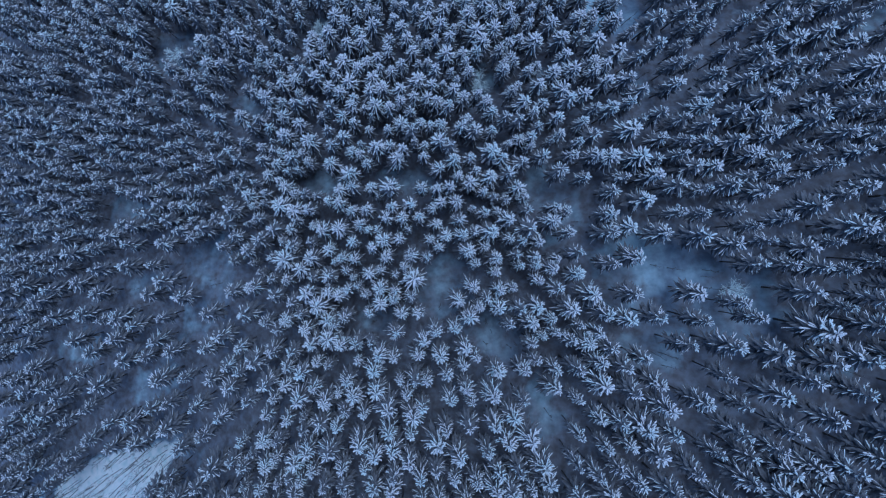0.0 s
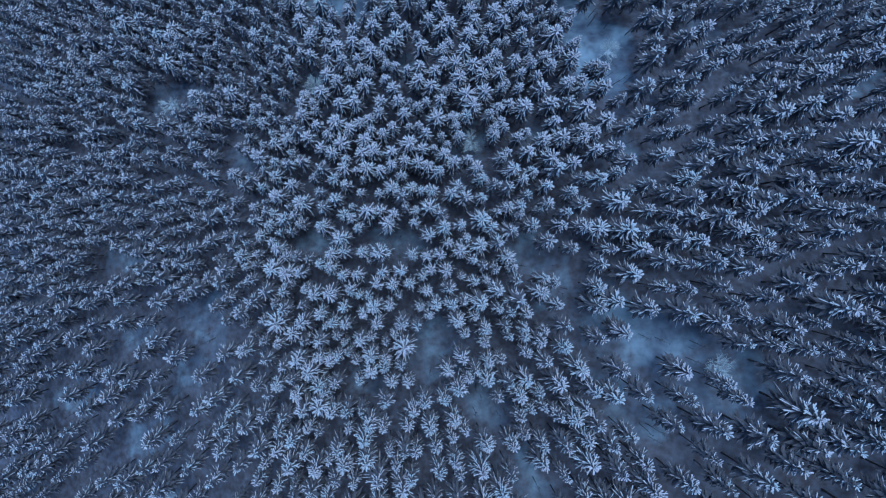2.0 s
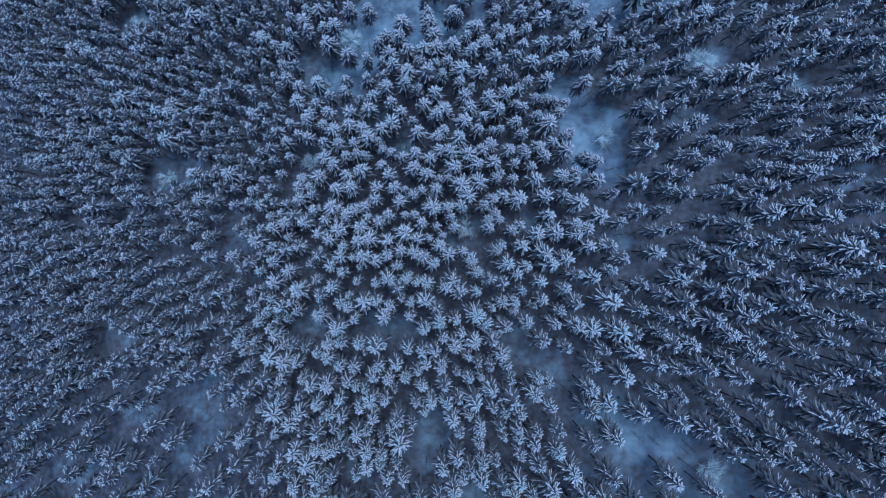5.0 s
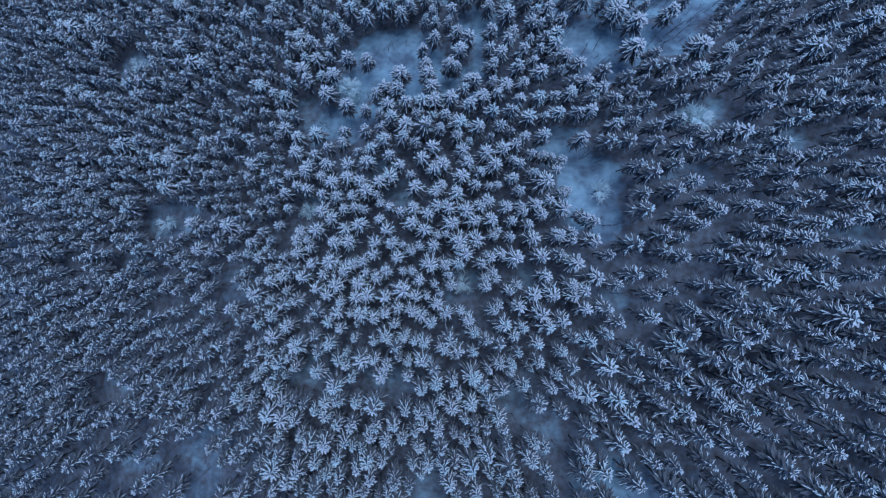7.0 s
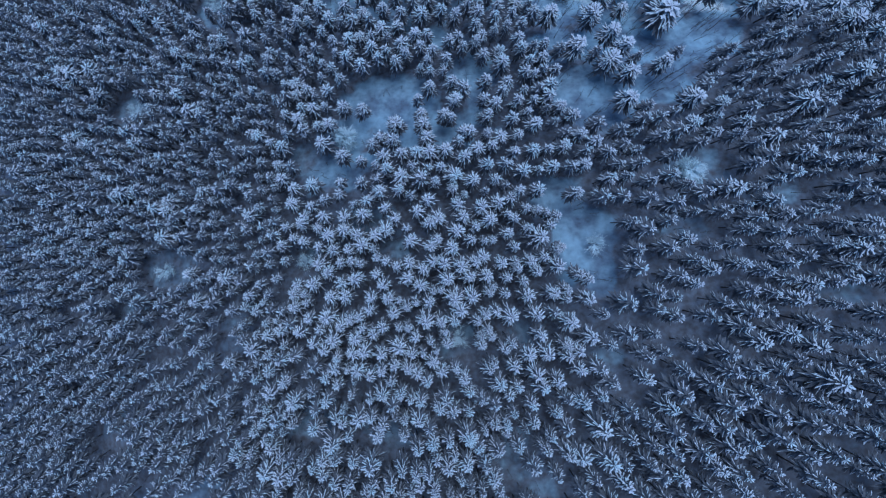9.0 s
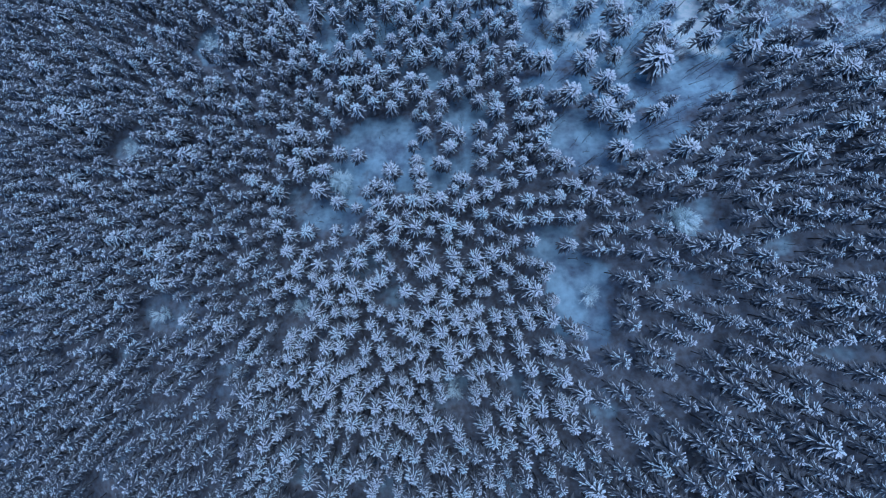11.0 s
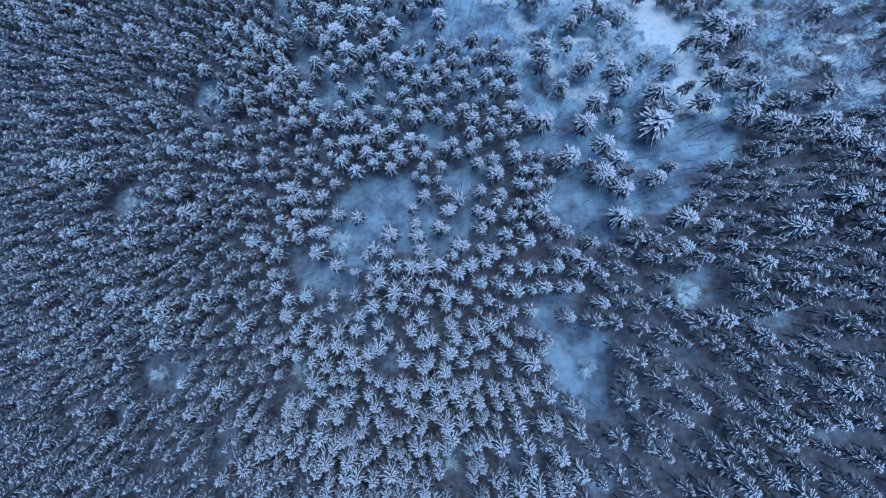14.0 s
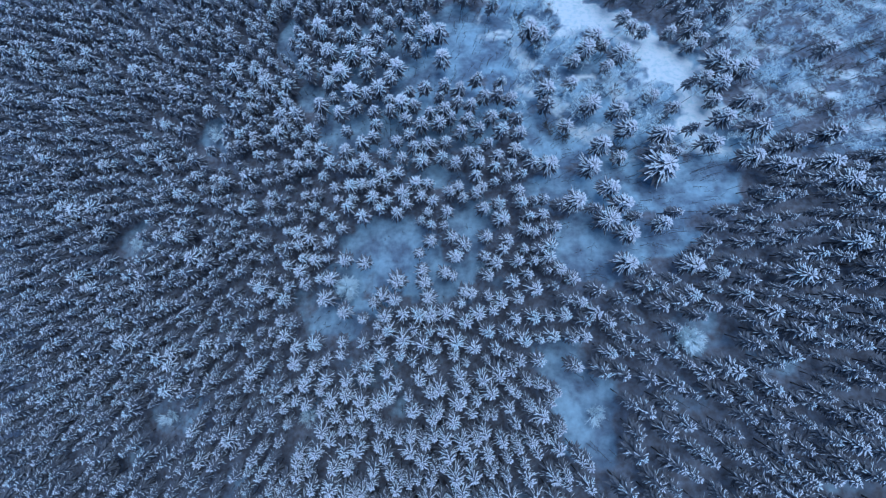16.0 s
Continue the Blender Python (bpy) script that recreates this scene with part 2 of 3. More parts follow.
            if u < 0.3:
                twig(p + d * length * b0 + up * (rise * b0 + bow * 0.6), d, length * (1 - b0), rise * (1 - b0) - bow * 0.6, w, 0.065 * min(load, 1.6))
                continue
            finger(p + d * length * b0 + up * (rise * b0), d, length * (1 - b0), rise * (1 - b0), bow, w, 0.065 * min(load, 1.6))
            for turn_side in (-1, 1):
                if length < 1.1 or rnd.random() < 0.66:
                    continue
                g = a + turn_side * rnd.uniform(0.45, 0.85)
                s = rnd.uniform(0.42, 0.72)
                twig(p + d * length * s + up * (rise * s + bow * 3.2 * s * (1 - s)), Vector((math.cos(g), math.sin(g), 0)), length * rnd.uniform(0.24, 0.40),
                     rise * 0.25 - 0.05, w * 0.72, 0.055 * min(load, 1.6))
    for k in range(5):  # the leader and its topmost shoots
        a = turn + k * math.tau / 5
        twig(up * (height - 0.55), Vector((math.cos(a), math.sin(a), 0)), 0.5, 0.55, 0.2 * heavy ** 0.5, 0.07)
    return parts


VARIANTS = [spruce_arrays(11 + k, TREE, r, t) for k, (r, t) in enumerate(
    [(2.8, 10), (2.6, 9), (3.1, 10), (2.3, 9), (2.9, 10), (2.7, 9), (3.4, 10), (3.0, 9)])]
HEAVY = [spruce_arrays(51 + k, TREE, r, 10, 1.6, 1.5) for k, r in enumerate((3.1, 2.9, 3.3))]
BROAD = [spruce_arrays(61 + k, TREE, r, 11, 1.35, 1.2) for k, r in enumerate((3.3, 3.1, 3.6))]
THIN = [spruce_arrays(41 + k, TREE, r, 9, 0.8, 0.85) for k, r in enumerate((2.7, 3.0, 2.4))]
LEAN = [spruce_arrays(71 + k, TREE, r, 9, 0.62, 0.74) for k, r in enumerate((2.5, 2.8, 2.3))]
PART_MATERIAL = {"trunk": BARK, "crown": NEEDLES, "snow_load": SNOW}


def variant_meshes(parts):
    out = {}
    for name, (v, f) in parts.items():
        me = bpy.data.meshes.new(name)
        me.from_pydata([tuple(p) for p in v], [], f)
        me.materials.append(PART_MATERIAL[name])
        me.polygons.foreach_set("use_smooth", [name == "snow_load"] * len(f))
        out[name] = me
    return out


MESHES = [variant_meshes(p) for p in VARIANTS]
HEAVY_MESHES = [variant_meshes(p) for p in HEAVY]
BROAD_MESHES = [variant_meshes(p) for p in BROAD]
THIN_MESHES = [variant_meshes(p) for p in THIN]


def spruce(x, y, size=1.0, wide=1.0, label="tall spruce laden with fresh snow on the slope", group="spruces of the wood", meshes=MESHES):
    """One spruce as a thing; size scales it, wide its spread alone."""
    rnd = random.Random(int(x * 131 + y * 977))
    k = rnd.randrange(len(meshes))
    ob = tagged(new("spruce_tree"), label, "spruce tree", group)
    ob.matrix_world = pose(x, y, ground_z(x, y), rnd.uniform(-2, 2), rnd.uniform(-2, 2), rnd.uniform(0, 360)) @ Matrix.Diagonal((size * wide, size * wide, size, 1))
    for name, me in meshes[k].items():
        child = new(name, me)
        child.parent = ob
        if name != "trunk":
            tagged(child, kind="stuff")
    return ob


GLADE = [(5.8, 113.4), (14.2, 105.0), (17.7, 112.1), (15.0, 110.4), (10.4, 108.4), (3.8, 107.2), (23.9, 112.3), (22.2, 110.2), (24.2, 106.5),
         (33.1, 110.7), (39.7, 107.9), (38.7, 103.9), (41.4, 101.0), (34.0, 100.1), (35.7, 98.9), (10.1, 97.8), (15.2, 98.4), (16.2, 93.4),
         (13.0, 89.1), (15.4, 88.4), (8.0, 90.3), (8.0, 86.3), (8.5, 83.0), (6.9, 94.4), (24.3, 98.3), (29.4, 97.7), (23.3, 93.3), (26.3, 92.1),
         (23.9, 88.5), (31.4, 91.8), (35.6, 92.1), (33.5, 89.1), (41.2, 90.2)]
GLADE_EDGE = [(18.9, 84.3), (1.7, 87.2), (-2.7, 84.1), (-7.3, 92.2), (-12.6, 92.8), (-21.0, 92.5), (-22.6, 98.2), (-17.5, 82.7), (-12.8, 79.7),
              (-16.4, 87.7), (-24.5, 89.6), (26.5, 83.2), (24.6, 80.8), (21.0, 79.6), (29.9, 78.6), (13.3, 79.5), (9.7, 79.5), (2.9, 79.4), (-2.0, 78.7)]
FAR_EDGE = [(-7.8, 153.6), (0.6, 150.3), (10.0, 160.9), (14.8, 152.6), (-16.0, 148.1), (-12.5, 142.3), (-23.9, 165.5), (-14.3, 169.3), (-10.0, 171.7),
            (-4.5, 158.4), (7.2, 155.6), (2.6, 137.5), (-5.7, 134.8), (-0.9, 135.5), (6.3, 137.0), (10.2, 135.1), (14.2, 135.8), (18.2, 137.4), (22.0, 136.4),
            (26.1, 139.0), (3.8, 132.7), (16.4, 132.2), (19.2, 127.8), (23.8, 128.5), (25.8, 124.3), (20.4, 122.0), (16.5, 118.8), (22.5, 118.7),
            (28.4, 121.0), (9.9, 124.8), (5.3, 124.1), (-2.4, 121.8), (-13.4, 123.0), (-8.6, 121.2), (-5.6, 127.0), (12.8, 131.0), (8.0, 131.6), (21.0, 132.0)]
VALLEY_TREES = [(58.3, 106.4), (56.4, 110.9), (54.2, 102.1), (58.9, 99.0), (57.6, 91.9), (71.8, 91.4), (41.3, 162.9), (45.2, 160.6), (44.2, 141.1), (33.9, 123.2), (42.1, 118.1), (61.3, 159.3), (63.6, 156.7), (57.2, 153.9), (64.2, 149.8), (67.2, 152.1),
                (54.2, 151.1), (73.8, 138.4), (79.4, 134.8), (55.6, 135.9), (62.8, 133.6), (52.7, 143.6), (90.2, 156.5), (94.5, 158.7), (95.1, 149.9), (96.9, 146.1),
                (91.0, 144.3), (92.2, 140.9), (101.1, 146.2), (90.7, 136.2), (74.6, 164.2), (72.9, 167.5), (77.3, 162.0), (90.3, 130.2), (84.7, 123.5), (53.0, 116.5),
                (61.6, 120.1), (56.1, 122.6), (73.0, 126.2), (64.6, 128.0), (48.8, 130.2), (102.1, 115.4), (111.8, 116.7), (93.6, 119.3), (113.8, 112.2), (85.2, 161.3)]
VALLEY_SMALL = [(74.6, 164.2), (77.3, 162.0), (90.2, 156.5), (94.5, 158.7), (91.0, 144.3), (90.7, 136.2), (63.6, 156.7), (64.2, 149.8), (54.2, 151.1), (48.8, 130.2), (73.8, 138.4), (79.4, 134.8), (61.6, 120.1), (52.7, 143.6), (33.9, 123.2), (85.2, 161.3), (72.9, 167.5)]
STEM = [(43.6, 11.9), (46.6, 5.3), (11.4, -20.3), (2.0, -20.4), (19.6, -22.5), (10.3, -25.4), (3.5, -25.0), (55.6, -12.3), (53.8, -10.2)]
KNOLL_TOP = [(-32.3, 32.4), (-25.5, 30.7), (-22.3, 31.8), (-19.5, 27.8), (-17.3, 29.2), (-28.0, 28.2), (-14.4, 27.2), (-12.6, 29.0), (-4.1, 28.3),
             (-8.3, 26.4), (-1.8, 29.8), (-11.9, 25.5), (-8.8, 24.2), (-2.1, 24.7), (-4.4, 23.4), (0.6, 22.8), (-23.9, 25.8), (-17.5, 24.3),
             (-13.7, 23.1), (-27.0, 23.4), (-21.1, 21.6), (-16.3, 20.8), (-7.0, 20.1), (-3.8, 19.7), (-1.1, 19.3), (1.1, 20.2), (-12.3, 19.4),
             (-10.5, 18.1), (-2.8, 17.1), (-8.7, 16.6), (-24.7, 18.0), (-28.6, 16.8), (-32.6, 18.2), (-16.5, 16.5), (-11.9, 14.4), (-31.0, 14.7),
             (7.8, 28.0), (22.7, 28.1), (16.4, 26.0), (19.1, 24.7), (21.6, 23.8), (24.7, 26.0), (26.3, 27.3), (30.7, 27.7), (29.2, 24.8),
             (2.6, 25.2), (4.6, 24.2), (6.8, 23.7)]
KNOLL_BACK = [(12.0, 24.7), (10.1, 22.8), (13.0, 22.1), (5.9, 20.6), (2.8, 19.9), (21.7, 20.3), (23.3, 20.5), (27.3, 19.8), (28.9, 20.9),
              (8.4, 18.8), (15.9, 18.0), (23.6, 18.5), (30.5, 17.0), (32.1, 18.9), (3.1, 17.5), (8.9, 16.4), (12.1, 16.9), (17.9, 16.2),
              (21.9, 15.6), (25.5, 16.6), (5.6, 14.8), (13.1, 14.1), (19.3, 13.4), (28.2, 13.3)]
KNOLL_WEST = [(-28.3, 13.1), (-26.3, 12.2), (-31.4, 10.7), (-24.3, 10.4), (-21.8, 10.0), (-14.5, 10.8), (-11.8, 11.3), (-8.0, 11.6), (-3.7, 11.3),
              (2.6, 10.9), (-31.3, 8.3), (-27.3, 7.7), (-24.1, 7.1), (-21.0, 7.1), (-17.1, 8.6), (-14.4, 8.2), (-12.2, 6.5), (-8.4, 7.1),
              (-3.5, 7.6), (0.0, 7.8), (-1.1, 5.4), (-4.4, 5.1), (-31.7, 5.3), (-19.6, 4.0), (-29.0, 3.0), (-25.1, 2.4), (-14.4, 2.9),
              (-10.1, 3.1), (-8.2, 2.4), (-6.4, 2.8), (-17.7, 2.2), (-0.5, 2.5), (-1.9, 1.0), (-20.1, 0.2), (-26.9, 0.1), (-24.3, -0.5),
              (-4.7, 0.1), (-16.4, -1.4), (-7.7, -0.9), (-13.4, -3.0), (-4.9, -2.5), (0.4, -2.1), (-29.2, -3.4), (-26.0, -3.9), (-19.9, -3.7),
              (-11.1, -3.5), (-15.1, -3.5)]
KNOLL_EAST = [(5.5, 10.6), (8.2, 10.9), (12.0, 12.1), (14.0, 10.2), (16.1, 12.4), (20.6, 10.7), (6.6, 8.1), (9.4, 8.4), (4.4, 6.5),
              (12.5, 6.7), (14.1, 5.4), (16.5, 9.1), (18.5, 8.4), (21.2, 8.4), (22.1, 6.3), (26.7, 6.3), (9.1, 4.4), (18.5, 4.4),
              (25.6, 3.9), (28.6, 5.5), (7.0, 1.7), (9.6, 1.2), (12.4, 1.8), (15.4, 2.3), (4.3, 0.8), (21.7, 2.9), (5.7, -1.0),
              (18.6, 0.8), (20.6, 0.1), (23.9, 0.4), (28.7, 1.5), (3.3, -2.6), (16.0, -2.8), (19.9, -2.7), (23.3, -2.6), (26.5, -2.5),
              (29.8, -1.9)]
KNOLL_FOOT = [(-16.2, -6.4), (-12.7, -5.2), (-8.2, -6.1), (-11.5, -6.7), (-22.2, -5.5), (0.9, -6.8), (-20.2, -9.8), (-12.0, -8.9), (-9.8, -9.0),
              (-5.9, -8.6), (-3.1, -9.0), (-13.7, -10.8), (-8.9, -10.5), (-2.6, -10.7), (0.1, -10.4), (-27.4, -11.2), (-18.3, -12.9), (-5.8, -11.7),
              (1.6, -12.8), (-24.7, -15.5), (-29.6, -16.3), (-12.4, -14.7), (-16.4, -15.2), (-14.5, -16.2), (-20.5, -17.0), (-2.5, -17.1), (-15.7, -18.7),
              (-18.9, -19.5), (-10.1, -19.6), (-7.8, -19.0)]
KNOLL_FRONT = [(-27.5, -21.6), (11.7, -7.9), (15.9, -5.2), (23.1, -4.5), (25.9, -4.4), (20.3, -4.1), (16.7, -8.6), (18.7, -8.3), (23.5, -6.6),
               (26.6, -8.2), (13.8, -9.9), (9.3, -10.2), (12.7, -12.2), (15.8, -11.8), (19.5, -11.6), (23.2, -11.6), (10.7, -13.5), (28.6, -11.4),
               (17.9, -14.5), (21.6, -14.2), (24.7, -13.4), (25.3, -15.4), (4.7, -16.1), (23.3, -16.0), (21.9, -17.7), (2.7, -18.4), (10.1, -19.2),
               (27.3, -16.6)]
HEART = [(-27.5, 73.3), (18.0, 84.7), (44.7, 82.7), (66.2, 50.9), (62.5, 48.1), (62.8, 57.3), (41.7, 68.3), (44.9, 74.9), (-48.6, 43.5),
         (-48.0, 31.1), (-38.3, 28.9), (-13.1, 72.8), (-7.7, 77.7)]
CORE_NORTH_WEST = [(-24.7, 67.2), (-19.7, 67.1), (-16.7, 63.4), (-20.9, 64.5), (-11.2, 63.9), (-7.4, 63.8), (-1.2, 65.7), (0.8, 63.3), (6.0, 64.8),
                   (8.9, 67.0), (8.5, 61.7), (11.3, 62.6), (-11.8, 60.5), (-8.4, 59.0), (-4.4, 59.2), (-15.1, 59.2), (-6.7, 56.6), (-3.7, 56.0),
                   (-9.6, 55.7), (-21.2, 57.3), (-25.6, 60.9), (-22.2, 61.5), (-24.1, 58.5), (4.8, 57.4), (8.8, 56.3), (10.9, 57.9), (-11.9, 53.1),
                   (-7.4, 52.4), (-9.5, 52.7), (-3.4, 54.0), (-0.9, 52.8), (1.6, 51.4), (4.6, 52.9), (7.1, 51.5), (9.6, 52.8), (-3.3, 50.2),
                   (-8.4, 48.5), (-15.4, 50.2), (-17.1, 52.5), (-1.6, 47.8), (3.7, 49.0), (6.5, 47.8), (-22.4, 47.3), (-17.9, 47.9), (9.1, 46.4)]
CORE_NORTH_EAST = [(15.5, 65.8), (16.6, 63.1), (14.7, 59.8), (18.3, 58.1), (21.0, 64.9), (23.3, 62.2), (24.2, 65.9), (26.7, 64.1), (28.1, 62.1),
                   (31.1, 65.3), (33.1, 64.6), (35.4, 64.5), (37.4, 62.7), (35.7, 60.8), (32.9, 58.3), (20.9, 58.0), (22.9, 58.0), (27.7, 55.7),
                   (12.6, 52.4), (15.6, 51.4), (18.3, 53.0), (20.9, 53.9), (25.1, 52.6), (27.6, 53.2), (27.7, 51.1), (30.4, 53.4), (31.9, 51.3),
                   (20.9, 49.9), (17.9, 49.7), (25.3, 49.1), (28.9, 49.1), (13.2, 49.0), (23.1, 47.6), (33.7, 54.3), (36.0, 54.9), (37.7, 56.1),
                   (35.9, 51.6), (40.5, 50.6), (42.5, 49.3), (37.7, 47.4)]
CORE_SOUTH_WEST = [(-23.2, 44.9), (-20.4, 45.3), (-19.4, 43.3), (-22.1, 42.5), (-13.8, 44.7), (-10.8, 44.7), (-14.3, 40.5), (-11.6, 38.7), (-19.5, 39.8),
                   (-9.1, 40.3), (-6.5, 40.6), (-4.5, 44.7), (-0.6, 44.7), (-4.1, 41.9), (-6.1, 37.9), (-3.8, 37.0), (-1.9, 38.2), (1.8, 43.9),
                   (3.6, 43.1), (5.8, 44.3), (0.1, 41.6), (1.7, 38.6), (3.5, 38.6), (-20.7, 36.4), (-13.4, 35.3), (-8.1, 35.8), (-17.9, 34.0),
                   (-15.2, 32.9), (-8.6, 32.3), (-5.7, 33.1), (-2.0, 33.2), (1.8, 34.5), (4.6, 33.1), (5.4, 36.3), (7.2, 33.8), (8.5, 35.4),
                   (10.0, 34.1), (9.2, 31.5), (1.0, 30.3), (3.4, 29.9), (5.7, 29.2), (10.7, 29.3), (7.6, 39.9), (10.6, 40.1), (11.3, 37.8),
                   (8.8, 43.8)]
CORE_SOUTH_EAST = [(14.2, 45.1), (17.8, 45.3), (21.9, 46.1), (25.0, 45.9), (29.2, 45.9), (34.8, 45.9), (37.4, 45.1), (41.2, 45.3), (15.9, 42.3),
                   (20.5, 41.5), (23.1, 42.4), (25.9, 41.2), (30.6, 41.8), (37.5, 40.2), (18.7, 40.0), (20.9, 38.9), (19.5, 37.5), (21.5, 36.9),
                   (31.9, 37.9), (25.6, 36.6), (19.0, 35.1), (24.0, 34.9), (12.2, 35.6), (36.3, 36.3), (41.4, 37.5), (28.8, 33.4), (32.6, 34.0),
                   (36.3, 33.9), (38.5, 34.9), (21.7, 32.0), (26.0, 32.1), (20.4, 30.3), (13.6, 30.5), (15.7, 29.1), (30.2, 30.6), (38.6, 31.5),
                   (33.8, 29.2), (10.9, 46.2)]
WHITE_HEADS = [(5.8, 113.4), (16.2, 93.4), (-7.8, 153.6), (0.6, 150.3), (10.0, 160.9), (14.8, 152.6), (-16.0, 148.1), (-12.5, 142.3), (-23.9, 165.5), (2.6, 137.5),
               (58.3, 106.4), (56.4, 110.9), (43.6, 11.9), (1.1, -6.3)]
PLACED = []
for spots, size, wide, label in (
        (GLADE, 0.97, 0.92, "snow-laden spruce standing apart in the open glade"),
        (GLADE_EDGE, 1.0, 1.0, "snow-laden spruce at the rim of the glade"),
        (FAR_EDGE, 1.05, 0.88, "tall spruce with heavy snow on its top at the forest edge"),
        (VALLEY_TREES, 1.0, 1.12, "dark spruce with thin snow beside the snowy valley track"),
        (STEM, 1.02, 0.72, "tall spruce laden with snow beside a forest gap"),
        (HEART, 1.0, 0.86, "full-crowned spruce white with snow in the dense wood")):
    for x, y in spots:
        if (x, y) in WHITE_HEADS:
            spruce(x, y, size * 1.05, wide * (1.3 if y > 136 else 1.0), "spruce bent under a thick white load of snow", "heavily snowed spruces", HEAVY_MESHES)
        else:
            small = 0.72 if (x, y) in VALLEY_SMALL else 1.0
            spruce(x, y, size * small, wide, label, meshes=BROAD_MESHES if spots is VALLEY_TREES else MESHES)
        PLACED.append((x, y, 2.6))
CORE = CORE_NORTH_WEST + CORE_NORTH_EAST + CORE_SOUTH_WEST + CORE_SOUTH_EAST
for x, y in CORE:
    room = min(math.hypot(x - a, y - b) for a, b in CORE if (a, b) != (x, y))
    wide = min(1.0, max(0.6, 0.315 * room))
    spruce(x, y, 0.92 + 0.1 * wide, wide, "snow-laden spruce in the close-grown wood" if wide < 0.95 else "wide snow-laden spruce with room round it in the wood")
    PLACED.append((x, y, 2.9))
for x, y, wide in ((71.3, 116.6, 1.8), (47.7, 108.1, 1.15), (67.2, 101.3, 1.05), (98.3, 127.1, 1.6), (116.3, 125.5, 1.5), (127.4, 152.8, 1.3)):
    spruce(x, y, 1.0, wide, "broad old spruce with wide snowy boughs", "old spruces", THIN_MESHES if x > 90 else HEAVY_MESHES if x == 67.2 else BROAD_MESHES)
    PLACED.append((x, y, 4.5))

# ---------- the rest of the wood, scattered ----------
CELL = 4.0
taken = {}


def spread(x, y):
    """Slim crowns in the close stand on the knoll, broader ones elsewhere and towards the valley."""
    knoll = math.exp(-((x + 3) / 26) ** 2 - ((y - 14) / 26) ** 2)
    east = min(1.0, max(0.0, (x - 28) / 25))
    return min(1.26, 0.93 - 0.20 * knoll + 0.0010 * max(0.0, y - 20) + 0.20 * east)


def free(x, y, need):
    i, j = int(x // CELL), int(y // CELL)
    for a in range(i - 2, i + 3):
        for b in range(j - 2, j + 3):
            for px, py, pr in taken.get((a, b), ()):
                if (px - x) ** 2 + (py - y) ** 2 < (0.5 * (need + pr)) ** 2:
                    return False
    return True


def take(x, y, need):
    taken.setdefault((int(x // CELL), int(y // CELL)), []).append((x, y, need))


BUSHES = [(-12.5, 85.0), (70.0, 73.8), (46.5, 56.8), (-21.6, 52.3), (15.5, 35.5), (-62.0, 50.0), (56.5, -8.5), (-55.5, 131.5), (-77.0, 97.0), (24.0, 89.8)]
for x, y in BUSHES:
    take(x, y, 6.0)
for x, y, need in PLACED:
    take(x, y, need + 0.6)
rnd = random.Random(7)
wood, valley_wood = [], []
KNOLL = KNOLL_TOP + KNOLL_BACK + KNOLL_WEST + KNOLL_EAST + KNOLL_FOOT + KNOLL_FRONT
for x, y in KNOLL:
    room = min(math.hypot(x - a, y - b) for a, b in KNOLL if (a, b) != (x, y))
    wood.append((x, y, min(3.6, max(2.0, 1.05 * room))))
    take(x, y, 3.1)
for _ in range(60000):
    y = rnd.uniform(-62, 186)
    x = rnd.uniform(-106 - 0.16 * (y + 30), 82 + 0.42 * (y + 35))
    need = rnd.uniform(2.45, 3.9)
    need *= spread(x, y)
    if x < -20 and y > 0:
        need *= 0.93
    if inside(x, y, SPARSE[1:]) > 0:
        need *= 1.4
    if x < -35 and y < 45:
        need *= 1.2
    if inside(x, y, SPARSE[:1]) > 0:
        need *= 1.25
    if inside(x, y, VALLEY) > 0.05 and x < 104 and inside(x, y, BARE_SNOW, 1.0) < 0 and rnd.random() < 0.0012 and free(x, y, 3.5):
        take(x, y, rnd.uniform(3.5, 9.0))
        valley_wood.append((x, y))
        continue
    if inside(x, y, OPEN, 1.25) + 0.45 * noise.noise((x / 5, y / 5, 4)) > 0.05 or not free(x, y, need):
        continue
    take(x, y, need)
    wood.append((x, y, need))
for x, y in valley_wood:
    spruce(x, y, rnd.uniform(0.5, 0.95), rnd.uniform(1.0, 1.25), "spruce with thin snow among the valley birches", "spruces of the valley", rnd.choice((MESHES, THIN_MESHES)))


